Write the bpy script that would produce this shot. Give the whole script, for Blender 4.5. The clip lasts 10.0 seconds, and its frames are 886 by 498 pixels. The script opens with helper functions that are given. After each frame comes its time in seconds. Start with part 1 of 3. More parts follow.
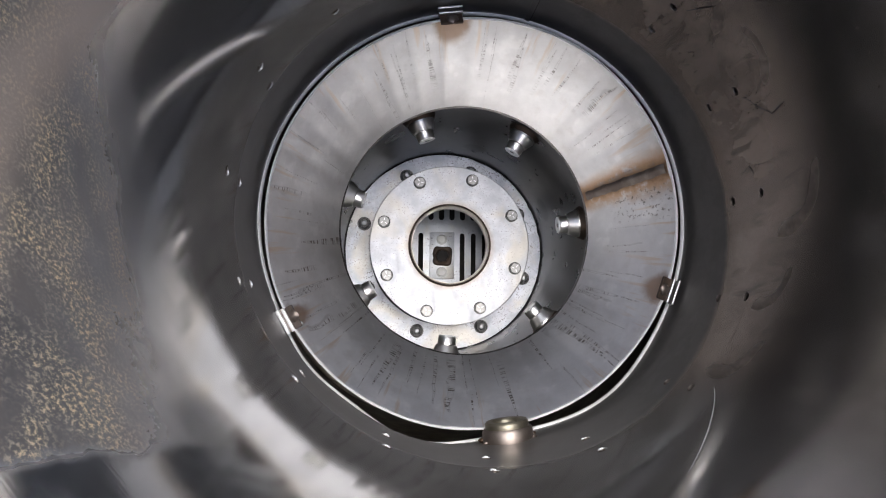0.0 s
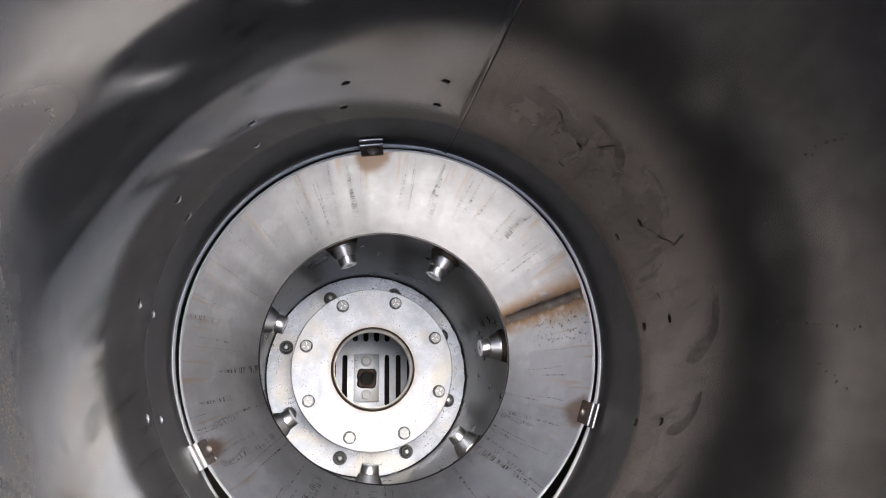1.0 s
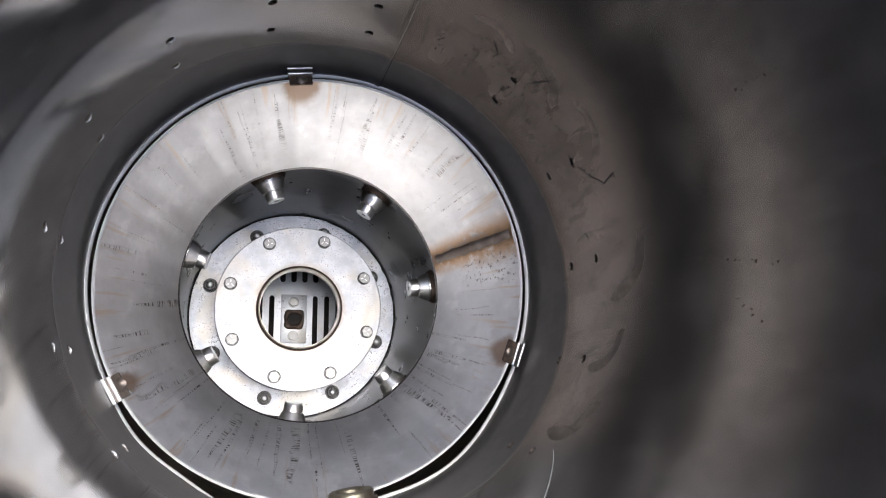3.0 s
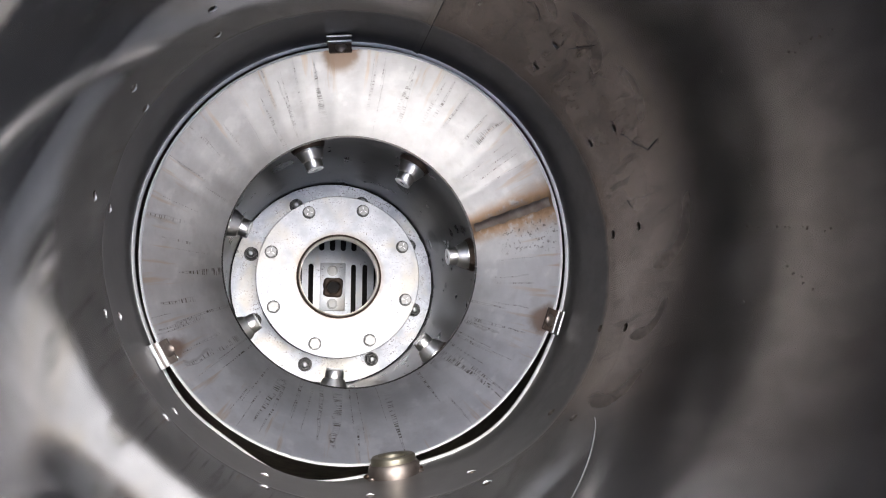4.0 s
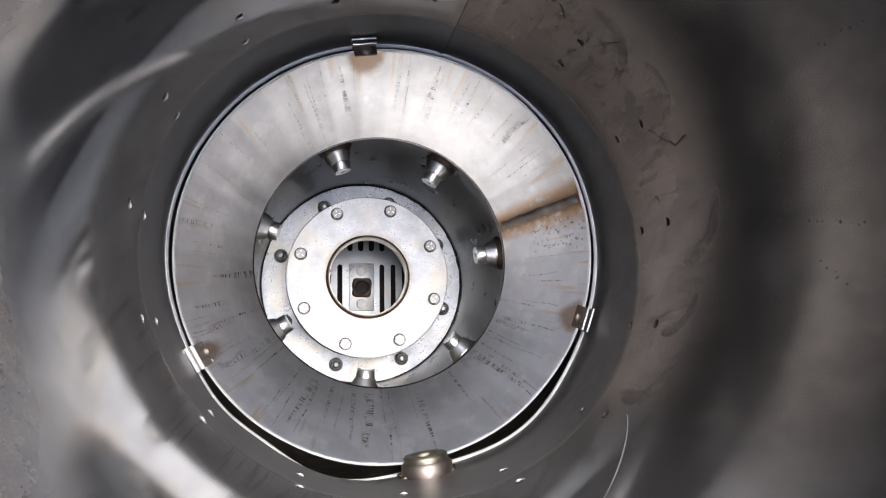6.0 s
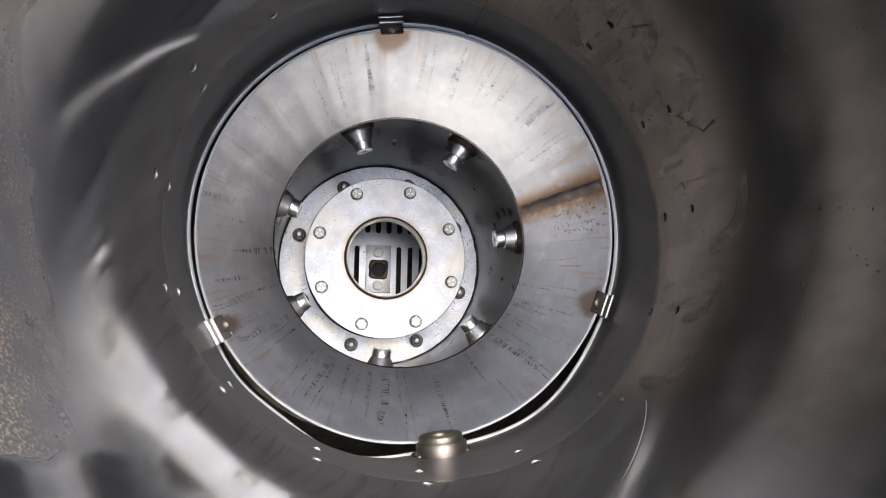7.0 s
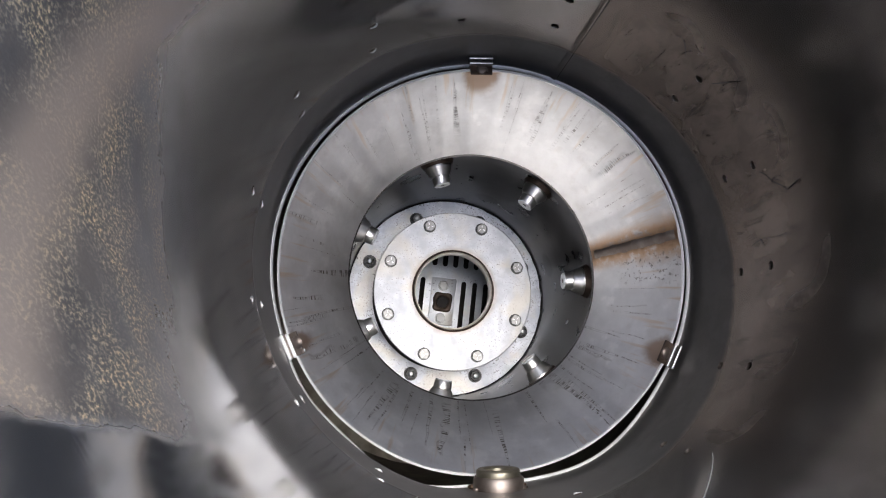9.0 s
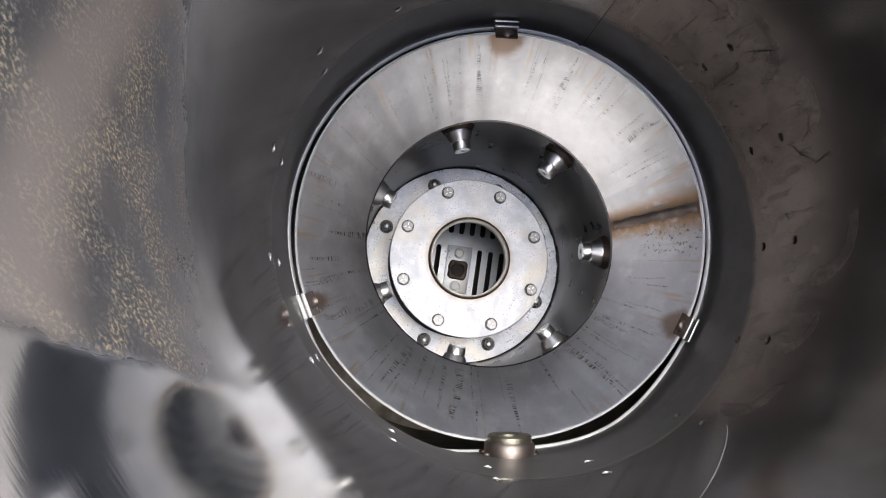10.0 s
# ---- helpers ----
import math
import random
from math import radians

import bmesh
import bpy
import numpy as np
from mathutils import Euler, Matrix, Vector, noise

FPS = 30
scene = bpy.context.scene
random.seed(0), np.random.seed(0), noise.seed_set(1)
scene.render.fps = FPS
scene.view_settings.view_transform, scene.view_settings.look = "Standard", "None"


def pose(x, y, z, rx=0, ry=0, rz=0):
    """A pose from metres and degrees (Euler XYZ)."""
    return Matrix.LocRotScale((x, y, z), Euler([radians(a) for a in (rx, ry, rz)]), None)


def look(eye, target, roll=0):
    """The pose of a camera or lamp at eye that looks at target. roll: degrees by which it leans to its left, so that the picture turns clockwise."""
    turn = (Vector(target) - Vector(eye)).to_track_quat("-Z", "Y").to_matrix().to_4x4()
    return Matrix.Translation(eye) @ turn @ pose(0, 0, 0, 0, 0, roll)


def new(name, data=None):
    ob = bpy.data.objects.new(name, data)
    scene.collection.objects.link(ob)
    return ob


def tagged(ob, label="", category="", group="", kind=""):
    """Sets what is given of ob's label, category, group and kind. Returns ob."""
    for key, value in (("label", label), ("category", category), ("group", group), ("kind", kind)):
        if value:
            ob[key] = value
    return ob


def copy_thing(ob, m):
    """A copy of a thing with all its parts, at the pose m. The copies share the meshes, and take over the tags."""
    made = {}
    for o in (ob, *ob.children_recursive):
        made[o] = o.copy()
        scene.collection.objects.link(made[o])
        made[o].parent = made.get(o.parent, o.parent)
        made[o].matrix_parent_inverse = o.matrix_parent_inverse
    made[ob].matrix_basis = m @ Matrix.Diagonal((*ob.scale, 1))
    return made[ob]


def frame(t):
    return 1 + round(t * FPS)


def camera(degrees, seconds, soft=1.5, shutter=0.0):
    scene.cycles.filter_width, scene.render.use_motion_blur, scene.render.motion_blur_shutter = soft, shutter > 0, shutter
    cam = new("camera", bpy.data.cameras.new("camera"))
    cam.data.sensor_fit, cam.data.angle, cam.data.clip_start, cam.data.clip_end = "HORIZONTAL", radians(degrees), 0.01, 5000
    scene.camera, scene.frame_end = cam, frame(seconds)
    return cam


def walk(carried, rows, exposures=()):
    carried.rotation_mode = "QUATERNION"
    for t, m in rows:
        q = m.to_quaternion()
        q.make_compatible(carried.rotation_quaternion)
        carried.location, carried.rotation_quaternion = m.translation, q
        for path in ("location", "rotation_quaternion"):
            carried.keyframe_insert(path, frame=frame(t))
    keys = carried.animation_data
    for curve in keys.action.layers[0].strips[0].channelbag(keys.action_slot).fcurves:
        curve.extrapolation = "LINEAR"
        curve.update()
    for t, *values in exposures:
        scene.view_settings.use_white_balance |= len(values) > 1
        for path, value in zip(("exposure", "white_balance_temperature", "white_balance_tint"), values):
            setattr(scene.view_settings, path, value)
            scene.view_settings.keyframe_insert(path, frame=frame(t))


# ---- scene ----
cam = camera(60.7, 10.0, soft=1.1)
Z0 = 0.22                                        # height of the flange face above the ground
PATH = [
    (0, (-0.06, -0.703, -0.061), (0.092, 1.284, 0.101), 0.5),
    (0.3, (-0.06, -0.7061, -0.058), (0.0893, 1.2787, 0.1378), 0.14),
    (0.5, (-0.06, -0.708, -0.056), (0.091, 1.27, 0.201), 0.2),
    (0.7, (-0.0576, -0.7085, -0.0544), (0.1407, 1.2482, 0.309), 0.81),
    (1, (-0.054, -0.709, -0.052), (0.275, 1.21, 0.402), -0.9),
    (1.2, (-0.0508, -0.7063, -0.0544), (0.3204, 1.2057, 0.4004), -1.01),
    (1.3, (-0.0492, -0.7048, -0.0556), (0.368, 1.2005, 0.395), -1.13),
    (1.4, (-0.0476, -0.7034, -0.0568), (0.3915, 1.1953, 0.3928), -1.26),
    (1.5, (-0.046, -0.702, -0.058), (0.442, 1.186, 0.387), -1.5),
    (1.7, (-0.046, -0.7009, -0.0588), (0.4713, 1.1885, 0.3448), -0.79),
    (2, (-0.046, -0.699, -0.06), (0.482, 1.193, 0.316), -0.5),
    (2.2, (-0.0465, -0.6991, -0.0602), (0.4836, 1.1953, 0.3011), -0.31),
    (3.3, (-0.049, -0.699, -0.061), (0.425, 1.219, 0.247), -0.2),
    (3.5, (-0.052, -0.697, -0.063), (0.402, 1.23, 0.225), 0.3),
    (4, (-0.052, -0.698, -0.061), (0.364, 1.243, 0.186), 0.0),
    (4.5, (-0.052, -0.699, -0.061), (0.348, 1.244, 0.19), -0.4),
    (5, (-0.053, -0.701, -0.058), (0.318, 1.249, 0.182), -1.1),
    (6.5, (-0.055, -0.699, -0.062), (0.285, 1.257, 0.179), -0.3),
    (7, (-0.059, -0.698, -0.065), (0.257, 1.266, 0.146), 1.0),
    (7.5, (-0.063, -0.698, -0.067), (0.199, 1.277, 0.105), 2.2),
    (7.8, (-0.0678, -0.7011, -0.0682), (0.1465, 1.2788, 0.1172), 2.96),
    (8, (-0.071, -0.703, -0.069), (0.125, 1.277, 0.131), 4.1),
    (8.3, (-0.0722, -0.706, -0.069), (0.0951, 1.2743, 0.1551), 5.0),
    (8.5, (-0.073, -0.708, -0.069), (0.093, 1.269, 0.184), 5.4),
    (9, (-0.073, -0.707, -0.07), (0.092, 1.263, 0.232), 6.2),
    (9.5, (-0.074, -0.704, -0.074), (0.075, 1.275, 0.179), 8.2),
    (10, (-0.075, -0.703, -0.075), (0.064, 1.28, 0.15), 8.2),
]
BASE = pose(0, 0, Z0, -90, 0, 0)
walk(cam, [(t, BASE @ look(eye, target, roll)) for t, eye, target, roll in PATH],
     exposures=[(0, 1.68), (1, 1.82), (2, 2.02), (3.5, 2.08), (5, 2.08), (6.5, 1.95), (8, 1.72), (10, 1.70)])

# ---- light: an open sky over the mouth of the upright chamber ----
SUN_ELEVATION, SUN_AZIMUTH = 75.0, 90.0        # degrees; azimuth counted from +x towards +y
world = bpy.data.worlds.new("sky")
scene.world = world
world.use_nodes = True
wn = world.node_tree.nodes
sky = wn.new("ShaderNodeTexSky")
sky.sky_type = "NISHITA"
sky.sun_disc = False
sky.sun_elevation = radians(SUN_ELEVATION)
sky.sun_rotation = radians(90 - SUN_AZIMUTH)
sky.air_density, sky.dust_density = 1.0, 1.5
wn["Background"].inputs[1].default_value = 0.15
world.node_tree.links.new(sky.outputs[0], wn["Background"].inputs[0])
sun = new("sun", bpy.data.lights.new("sun", "SUN"))
sun.data.energy = 1.3
sun.data.angle = radians(38)
sun.data.color = (1.0, 0.985, 0.975)
ce, ca = radians(SUN_ELEVATION), radians(SUN_AZIMUTH)
sun.matrix_world = look((2 * math.cos(ce) * math.cos(ca), 2 * math.cos(ce) * math.sin(ca), 3 + 2 * math.sin(ce)), (0, 0, 3))


# ---- material helpers ----
class Nodes:
    """Short forms for a material's nodes; values may be numbers or sockets."""

    def __init__(self, name):
        self.mat = bpy.data.materials.new(name)
        self.mat.use_nodes = True
        self.tree = self.mat.node_tree
        self.bsdf = self.tree.nodes["Principled BSDF"]
        self.obj = self.tree.nodes.new("ShaderNodeTexCoord").outputs["Object"]
        sep = self.tree.nodes.new("ShaderNodeSeparateXYZ")
        self.tree.links.new(self.obj, sep.inputs[0])
        self.x, self.y, self.z = sep.outputs

    def put(self, socket, value):
        if isinstance(value, bpy.types.NodeSocket):
            self.tree.links.new(value, socket)
        elif isinstance(value, (tuple, list)) and len(value) == 3 and socket.type == "RGBA":
            socket.default_value = (*value, 1)
        else:
            socket.default_value = value

    def math(self, op, a, b=0.0, c=0.0):
        n = self.tree.nodes.new("ShaderNodeMath")
        n.operation = op
        for s, v in zip(n.inputs, (a, b, c)):
            self.put(s, v)
        return n.outputs[0]

    def vec(self, x, y, z):
        n = self.tree.nodes.new("ShaderNodeCombineXYZ")
        for s, v in zip(n.inputs, (x, y, z)):
            self.put(s, v)
        return n.outputs[0]

    def angle(self):
        """The angle round the axis, in degrees from -180 to 180."""
        return self.math("MULTIPLY", self.math("ARCTAN2", self.y, self.x), 57.29578)

    def radius(self):
        return self.math("SQRT", self.math("ADD", self.math("MULTIPLY", self.x, self.x), self.math("MULTIPLY", self.y, self.y)))

    def noise(self, vector, scale, detail=4.0, rough=0.55, distortion=0.0):
        n = self.tree.nodes.new("ShaderNodeTexNoise")
        for key, v in (("Vector", vector), ("Scale", scale), ("Detail", detail), ("Roughness", rough), ("Distortion", distortion)):
            self.put(n.inputs[key], v)
        return n.outputs["Fac"]

    def chance(self, number, seed=0.0):
        n = self.tree.nodes.new("ShaderNodeTexWhiteNoise")
        n.noise_dimensions = "1D"
        self.put(n.inputs["W"], self.math("ADD", number, seed))
        return n.outputs["Value"]

    def step(self, value, lo, hi, a=0.0, b=1.0):
        n = self.tree.nodes.new("ShaderNodeMapRange")
        n.interpolation_type = "SMOOTHSTEP"
        for s, v in zip(n.inputs, (value, lo, hi, a, b)):
            self.put(s, v)
        return n.outputs[0]

    def band(self, value, lo, hi, soft):
        return self.math("MULTIPLY", self.step(value, lo - soft, lo + soft), self.step(value, hi - soft, hi + soft, 1.0, 0.0))

    def mul(self, *values):
        out = values[0]
        for v in values[1:]:
            out = self.math("MULTIPLY", out, v)
        return out

    def mix(self, fac, a, b):
        n = self.tree.nodes.new("ShaderNodeMix")
        n.data_type = "RGBA"
        self.put(n.inputs[0], fac)
        self.put(n.inputs[6], a)
        self.put(n.inputs[7], b)
        return n.outputs[2]

    def blend(self, fac, a, b):
        n = self.tree.nodes.new("ShaderNodeMix")
        self.put(n.inputs[0], fac)
        self.put(n.inputs[2], a)
        self.put(n.inputs[3], b)
        return n.outputs[0]

    def bump(self, height, strength, distance=0.001, normal=None):
        n = self.tree.nodes.new("ShaderNodeBump")
        self.put(n.inputs["Height"], height)
        self.put(n.inputs["Strength"], strength)
        self.put(n.inputs["Distance"], distance)
        if normal is not None:
            self.put(n.inputs["Normal"], normal)
        return n.outputs[0]

    def done(self, color, metal, rough, normal=None):
        self.put(self.bsdf.inputs["Base Color"], color)
        self.put(self.bsdf.inputs["Metallic"], metal)
        self.put(self.bsdf.inputs["Roughness"], rough)
        if normal is not None:
            self.put(self.bsdf.inputs["Normal"], normal)
        return self.mat


def metal(name, color, dark, rough, spread=0.12, grain=900.0, relief=0.08, metallic=1.0):
    """Plain worn metal: blotches, fine grain, uneven gloss."""
    n = Nodes(name)
    big = n.noise(n.obj, 45.0, 5.0)
    fine = n.noise(n.obj, grain, 3.0)
    col = n.mix(n.step(big, 0.35, 0.7), dark, color)
    r = n.math("ADD", rough - spread / 2, n.math("MULTIPLY", n.math("MULTIPLY_ADD", big, 0.7, n.math("MULTIPLY", fine, 0.3)), spread))
    return n.done(col, metallic, r, n.bump(fine, relief, 0.0004))


def liner_steel():
    """Rolled stainless sheet, polished like a dull mirror; heat tint and smudges on one flank, a crusted patch on the other."""
    n = Nodes("liner_steel")
    a, d = n.angle(), n.z
    around = n.vec(n.math("MULTIPLY", a, 0.02), n.math("MULTIPLY", d, 60.0), 0.0)      # streaks that run round the tube
    streak = n.noise(around, 3.0, 5.0)
    fine = n.noise(n.vec(n.math("MULTIPLY", a, 0.25), n.math("MULTIPLY", d, 900.0), 0.0), 1.0, 3.0)
    blot = n.noise(n.obj, 14.0, 5.0, 0.6, 0.6)
    cloud = n.noise(n.obj, 55.0, 4.0, 0.6)
    stain = n.noise(n.vec(n.math("MULTIPLY", a, 0.13), n.math("MULTIPLY", d, 26.0), 0.0), 1.0, 6.0, 0.65, 0.3)
    col = n.mix(n.step(blot, 0.3, 0.75), (0.42, 0.398, 0.380), (0.53, 0.507, 0.487))
    rough = n.math("MULTIPLY_ADD", streak, 0.05, n.math("MULTIPLY_ADD", blot, 0.03, 0.028))
    # the hotter flank, from the lap seam downwards, is browner and duller
    hot = n.mul(n.step(a, -66.0, -38.0), n.step(a, 75.2, 75.7, 1.0, 0.0))
    col = n.mix(hot, col, n.mix(n.step(stain, 0.35, 0.7), (0.152, 0.135, 0.122), (0.205, 0.184, 0.168)))
    rough = n.blend(hot, rough, n.math("MULTIPLY_ADD", streak, 0.07, 0.135))
    # a dull stretch beside the seam
    beside = n.mul(n.band(a, 75.5, 128.0, 0.3), n.step(a, 90.0, 128.0, 1.0, 0.0), n.step(n.math("MULTIPLY_ADD", blot, 0.08, d), 0.37, 0.44, 1.0, 0.0))
    col = n.mix(n.mul(beside, 0.75), col, (0.27, 0.245, 0.222))
    rough = n.blend(beside, rough, 0.15)
    # brown heat tint in smudges over the holes
    level = n.math("MULTIPLY_ADD", blot, 0.05, n.math("MULTIPLY_ADD", cloud, 0.016, d))
    flank = n.mul(n.band(a, -42.0, 74.5, 7.0), n.step(level, 0.330, 0.415, 1.0, 0.0))
    col = n.mix(n.mul(flank, 0.8), col, (0.44, 0.355, 0.295))
    rough = n.blend(n.mul(flank, 0.85), rough, 0.24)
    tint = n.mul(flank, n.step(stain, 0.40, 0.62))
    col = n.mix(n.mul(tint, 0.55), col, (0.19, 0.15, 0.125))
    wisp = n.noise(n.vec(n.math("MULTIPLY", a, 0.30), n.math("MULTIPLY", d, 30.0), 9.0), 1.0, 5.0, 0.6, 1.2)
    col = n.mix(n.mul(flank, n.step(wisp, 0.54, 0.68), 0.5), col, (0.075, 0.062, 0.054))
    # scalloped tide marks: dark inside their outer edge
    for ua, vd, ur, ta in ((47.0, 0.304, 0.025, -0.6), (59.0, 0.306, 0.019, -0.3), (3.0, 0.316, 0.031, -0.7), (-30.0, 0.304, 0.029, -0.9), (-16.0, 0.308, 0.022, -0.8), (30.0, 0.312, 0.020, -0.2)):
        du = n.math("MULTIPLY", n.math("SUBTRACT", a, ua), 0.0026)
        dv = n.math("MULTIPLY_ADD", stain, 0.008, n.math("SUBTRACT", d, vd + 0.004))
        far = n.math("SQRT", n.math("ADD", n.mul(du, du), n.mul(dv, dv)))
        side = n.math("DIVIDE", n.math("ADD", n.mul(du, ta), n.mul(dv, math.sqrt(1 - ta * ta))), n.math("MAXIMUM", far, 0.001))
        crescent = n.mul(n.step(far, ur - 0.0005, ur + 0.0010, 1.0, 0.0), n.step(far, ur * 0.45, ur), n.step(side, 0.25, 0.8))
        col = n.mix(n.mul(crescent, n.step(cloud, 0.35, 0.6), 0.65), col, (0.10, 0.082, 0.070))
        rough = n.blend(n.mul(crescent, 0.6), rough, 0.42)
    # dull ring along the free edge, higher on one side; dark tone paints the mirrored gap
    border = n.math("MULTIPLY_ADD", n.math("SINE", n.math("MULTIPLY", n.math("ADD", a, 20.0), 0.0174533)), -0.027, 0.253)
    over = n.math("SUBTRACT", n.math("MULTIPLY_ADD", cloud, 0.006, d), n.math("ADD", border, 0.003))
    ring = n.step(over, -0.004, n.step(a, -60.0, 0.0, 0.012, 0.003), 1.0, 0.0)
    ring = n.mul(ring, n.math("MULTIPLY_ADD", n.step(a, -75.0, -40.0), n.step(a, 78.0, 110.0, 0.25, 0.0), 0.75))
    col = n.mix(n.mul(ring, 0.9), col, n.mix(n.step(cloud, 0.4, 0.62), (0.150, 0.146, 0.145), (0.175, 0.171, 0.170)))
    rough = n.blend(ring, rough, 0.46)
    col = n.mix(n.mul(hot, n.band(over, 0.002, 0.012, 0.003), 0.6), col, (0.30, 0.245, 0.20))
    # crusted, speckled patch near the mouth
    turned = n.math("MODULO", n.math("ADD", a, 360.0), 360.0)
    wobble = n.noise(n.obj, 26.0, 4.0, 0.6)
    arc = n.math("MULTIPLY", turned, 0.00263)
    lower = n.math("SUBTRACT", n.math("MULTIPLY_ADD", n.math("SUBTRACT", 0.575, d), 72.0, n.math("MULTIPLY_ADD", wobble, 2.0, 215.0)), turned)
    inner = n.math("SUBTRACT", n.math("MULTIPLY_ADD", wobble, 0.055, d), n.math("MULTIPLY_ADD", n.math("ABSOLUTE", n.math("SUBTRACT", turned, 190.0)), 0.0020, 0.462))
    inside = n.mul(n.step(n.math("MULTIPLY_ADD", cloud, 2.4, lower), 0.2, 2.2), n.step(turned, 148.0, 178.0))
    patch = n.mul(inside, n.step(n.math("MULTIPLY_ADD", cloud, 0.04, inner), -0.025, 0.115))
    slant = n.math("SUBTRACT", n.math("MULTIPLY_ADD", wobble, 0.016, d), n.math("MULTIPLY_ADD", n.math("SUBTRACT", turned, 182.0), 0.0026, 0.521))
    haze = n.mul(inside, n.band(slant, -0.012, 0.020, 0.013))
    grain = n.noise(n.vec(n.math("MULTIPLY", arc, 1000.0), n.math("MULTIPLY", d, 560.0), 0.0), 1.0, 4.0, 0.65)
    cluster = n.noise(n.vec(n.math("MULTIPLY", arc, 60.0), n.math("MULTIPLY", d, 40.0), 3.0), 1.0, 3.0, 0.6)
    speck = n.mul(n.step(patch, 0.15, 1.0), n.step(grain, 0.45, 0.66), n.step(cluster, 0.34, 0.60))
    col = n.mix(n.mul(patch, 0.9), col, n.mix(n.step(wobble, 0.35, 0.65), (0.085, 0.069, 0.054), (0.19, 0.150, 0.115)))
    col = n.mix(n.mul(haze, 0.8), col, (0.58, 0.435, 0.315))
    col = n.mix(n.mul(speck, n.math("MULTIPLY_ADD", haze, -0.65, 1.0)), col, n.mix(n.step(cluster, 0.45, 0.6), (0.85, 0.67, 0.46), (1.0, 0.76, 0.44)))
    rough = n.blend(n.math("MAXIMUM", patch, haze), rough, n.math("MULTIPLY_ADD", grain, -0.2, 0.6))
    metallic = n.math("SUBTRACT", 1.0, n.mul(0.85, n.math("MAXIMUM", patch, haze)))
    metallic = n.mul(metallic, n.math("MULTIPLY_ADD", n.math("MAXIMUM", n.math("MAXIMUM", flank, ring), n.math("MULTIPLY_ADD", hot, 0.15, 0.35)), -0.32, 1.0))
    b = n.bump(n.noise(n.obj, 7.0, 1.0), 0.05, 0.004)
    b = n.bump(fine, 0.015, 0.0004, b)
    b = n.bump(grain, n.step(patch, 0.4, 1.0, 0.0, 0.4), 0.00035, b)
    return n.done(col, metallic, rough, b)


def cone_steel():
    """Brushed stainless rolled into a cone: faint flats, radial press marks, a scorched zone beside the weld."""
    n = Nodes("cone_steel")
    a, r = n.angle(), n.radius()
    flat = n.noise(n.vec(n.math("MULTIPLY", a, 0.11), 0.0, 0.0), 1.0, 1.0)
    blot = n.noise(n.obj, 30.0, 5.0, 0.6)
    cloud = n.noise(n.obj, 90.0, 4.0, 0.6)
    fine = n.noise(n.vec(n.math("MULTIPLY", a, 0.12), n.math("MULTIPLY", r, 700.0), 0.0), 1.0, 3.0)
    col = n.mix(n.step(blot, 0.3, 0.7), (0.56, 0.556, 0.555), (0.70, 0.695, 0.692))
    # press marks: thin radial lines with ladders of short ticks across
    wobble = n.math("MULTIPLY_ADD", n.noise(n.obj, 40.0, 2.0), 1.6, n.math("MULTIPLY_ADD", n.noise(n.vec(n.math("MULTIPLY", a, 0.06), 0.0, 5.0), 1.0, 1.0), 26.0, a))
    marks = 0.0
    for k, pitch in enumerate((9.2, 13.7, 6.3)):
        cell = n.math("ADD", n.math("DIVIDE", wobble, pitch), 40.0)
        number = n.math("FLOOR", cell)
        lean = n.math("MULTIPLY", n.math("SUBTRACT", r, 0.12), n.math("MULTIPLY_ADD", n.chance(number, 5.5 + k), 9.0, -4.5))
        off = n.math("ABSOLUTE", n.math("ADD", n.math("SUBTRACT", n.math("FRACT", cell), 0.5), lean))
        start = n.math("MULTIPLY_ADD", n.math("POWER", n.chance(number, 1.5 + k), 2.0), -0.026, 0.1425)          # each mark begins near the rim
        run = n.math("SUBTRACT", start, r)
        length = n.math("MULTIPLY_ADD", n.chance(number, 2.5 + k), 0.026, 0.012)
        on = n.mul(n.step(run, 0.0, 0.001), n.step(n.math("SUBTRACT", run, length), -0.006, 0.004, 1.0, 0.0), n.step(n.chance(number, 3.5 + k), 0.30, 0.34))
        width = n.math("MULTIPLY_ADD", n.math("MULTIPLY", run, n.math("MULTIPLY_ADD", n.chance(number, 4.5 + k), 4.0, 0.2)), 1.0, 0.008)
        inside = n.step(n.math("SUBTRACT", off, width), -0.006, 0.006, 1.0, 0.0)
        rim = n.mul(n.step(n.math("ABSOLUTE", n.math("SUBTRACT", off, width)), 0.004, 0.016, 1.0, 0.0), n.step(n.noise(n.vec(number, n.math("MULTIPLY", r, 70.0), 3.3), 1.0, 3.0), 0.40, 0.52))
        ticks = n.step(n.noise(n.vec(n.math("MULTIPLY", a, 0.14), n.math("MULTIPLY", r, 1300.0), 2.0 * k), 1.0, 1.0), 0.47, 0.60)
        worn = n.step(n.noise(n.obj, 160.0, 3.0, 0.6), 0.36, 0.6)
        marks = n.math("MAXIMUM", marks, n.mul(on, n.mul(n.step(run, 0.0, 0.045, 1.0, 0.4), n.math("MAXIMUM", n.mul(rim, 0.28), n.mul(inside, ticks, worn, 1.3)))))
    col = n.mix(n.mul(n.step(cloud, 0.5, 0.72), 0.35), col, (0.49, 0.47, 0.455))
    col = n.mix(n.mul(n.step(n.noise(n.obj, 60.0, 3.0, 0.5), 0.58, 0.7), 0.5), col, (0.78, 0.77, 0.76))
    # tan heat streaks that run from the rim inwards
    streak = n.noise(n.vec(n.math("MULTIPLY", a, 0.42), n.math("MULTIPLY", r, 26.0), 7.0), 1.0, 3.0, 0.6)
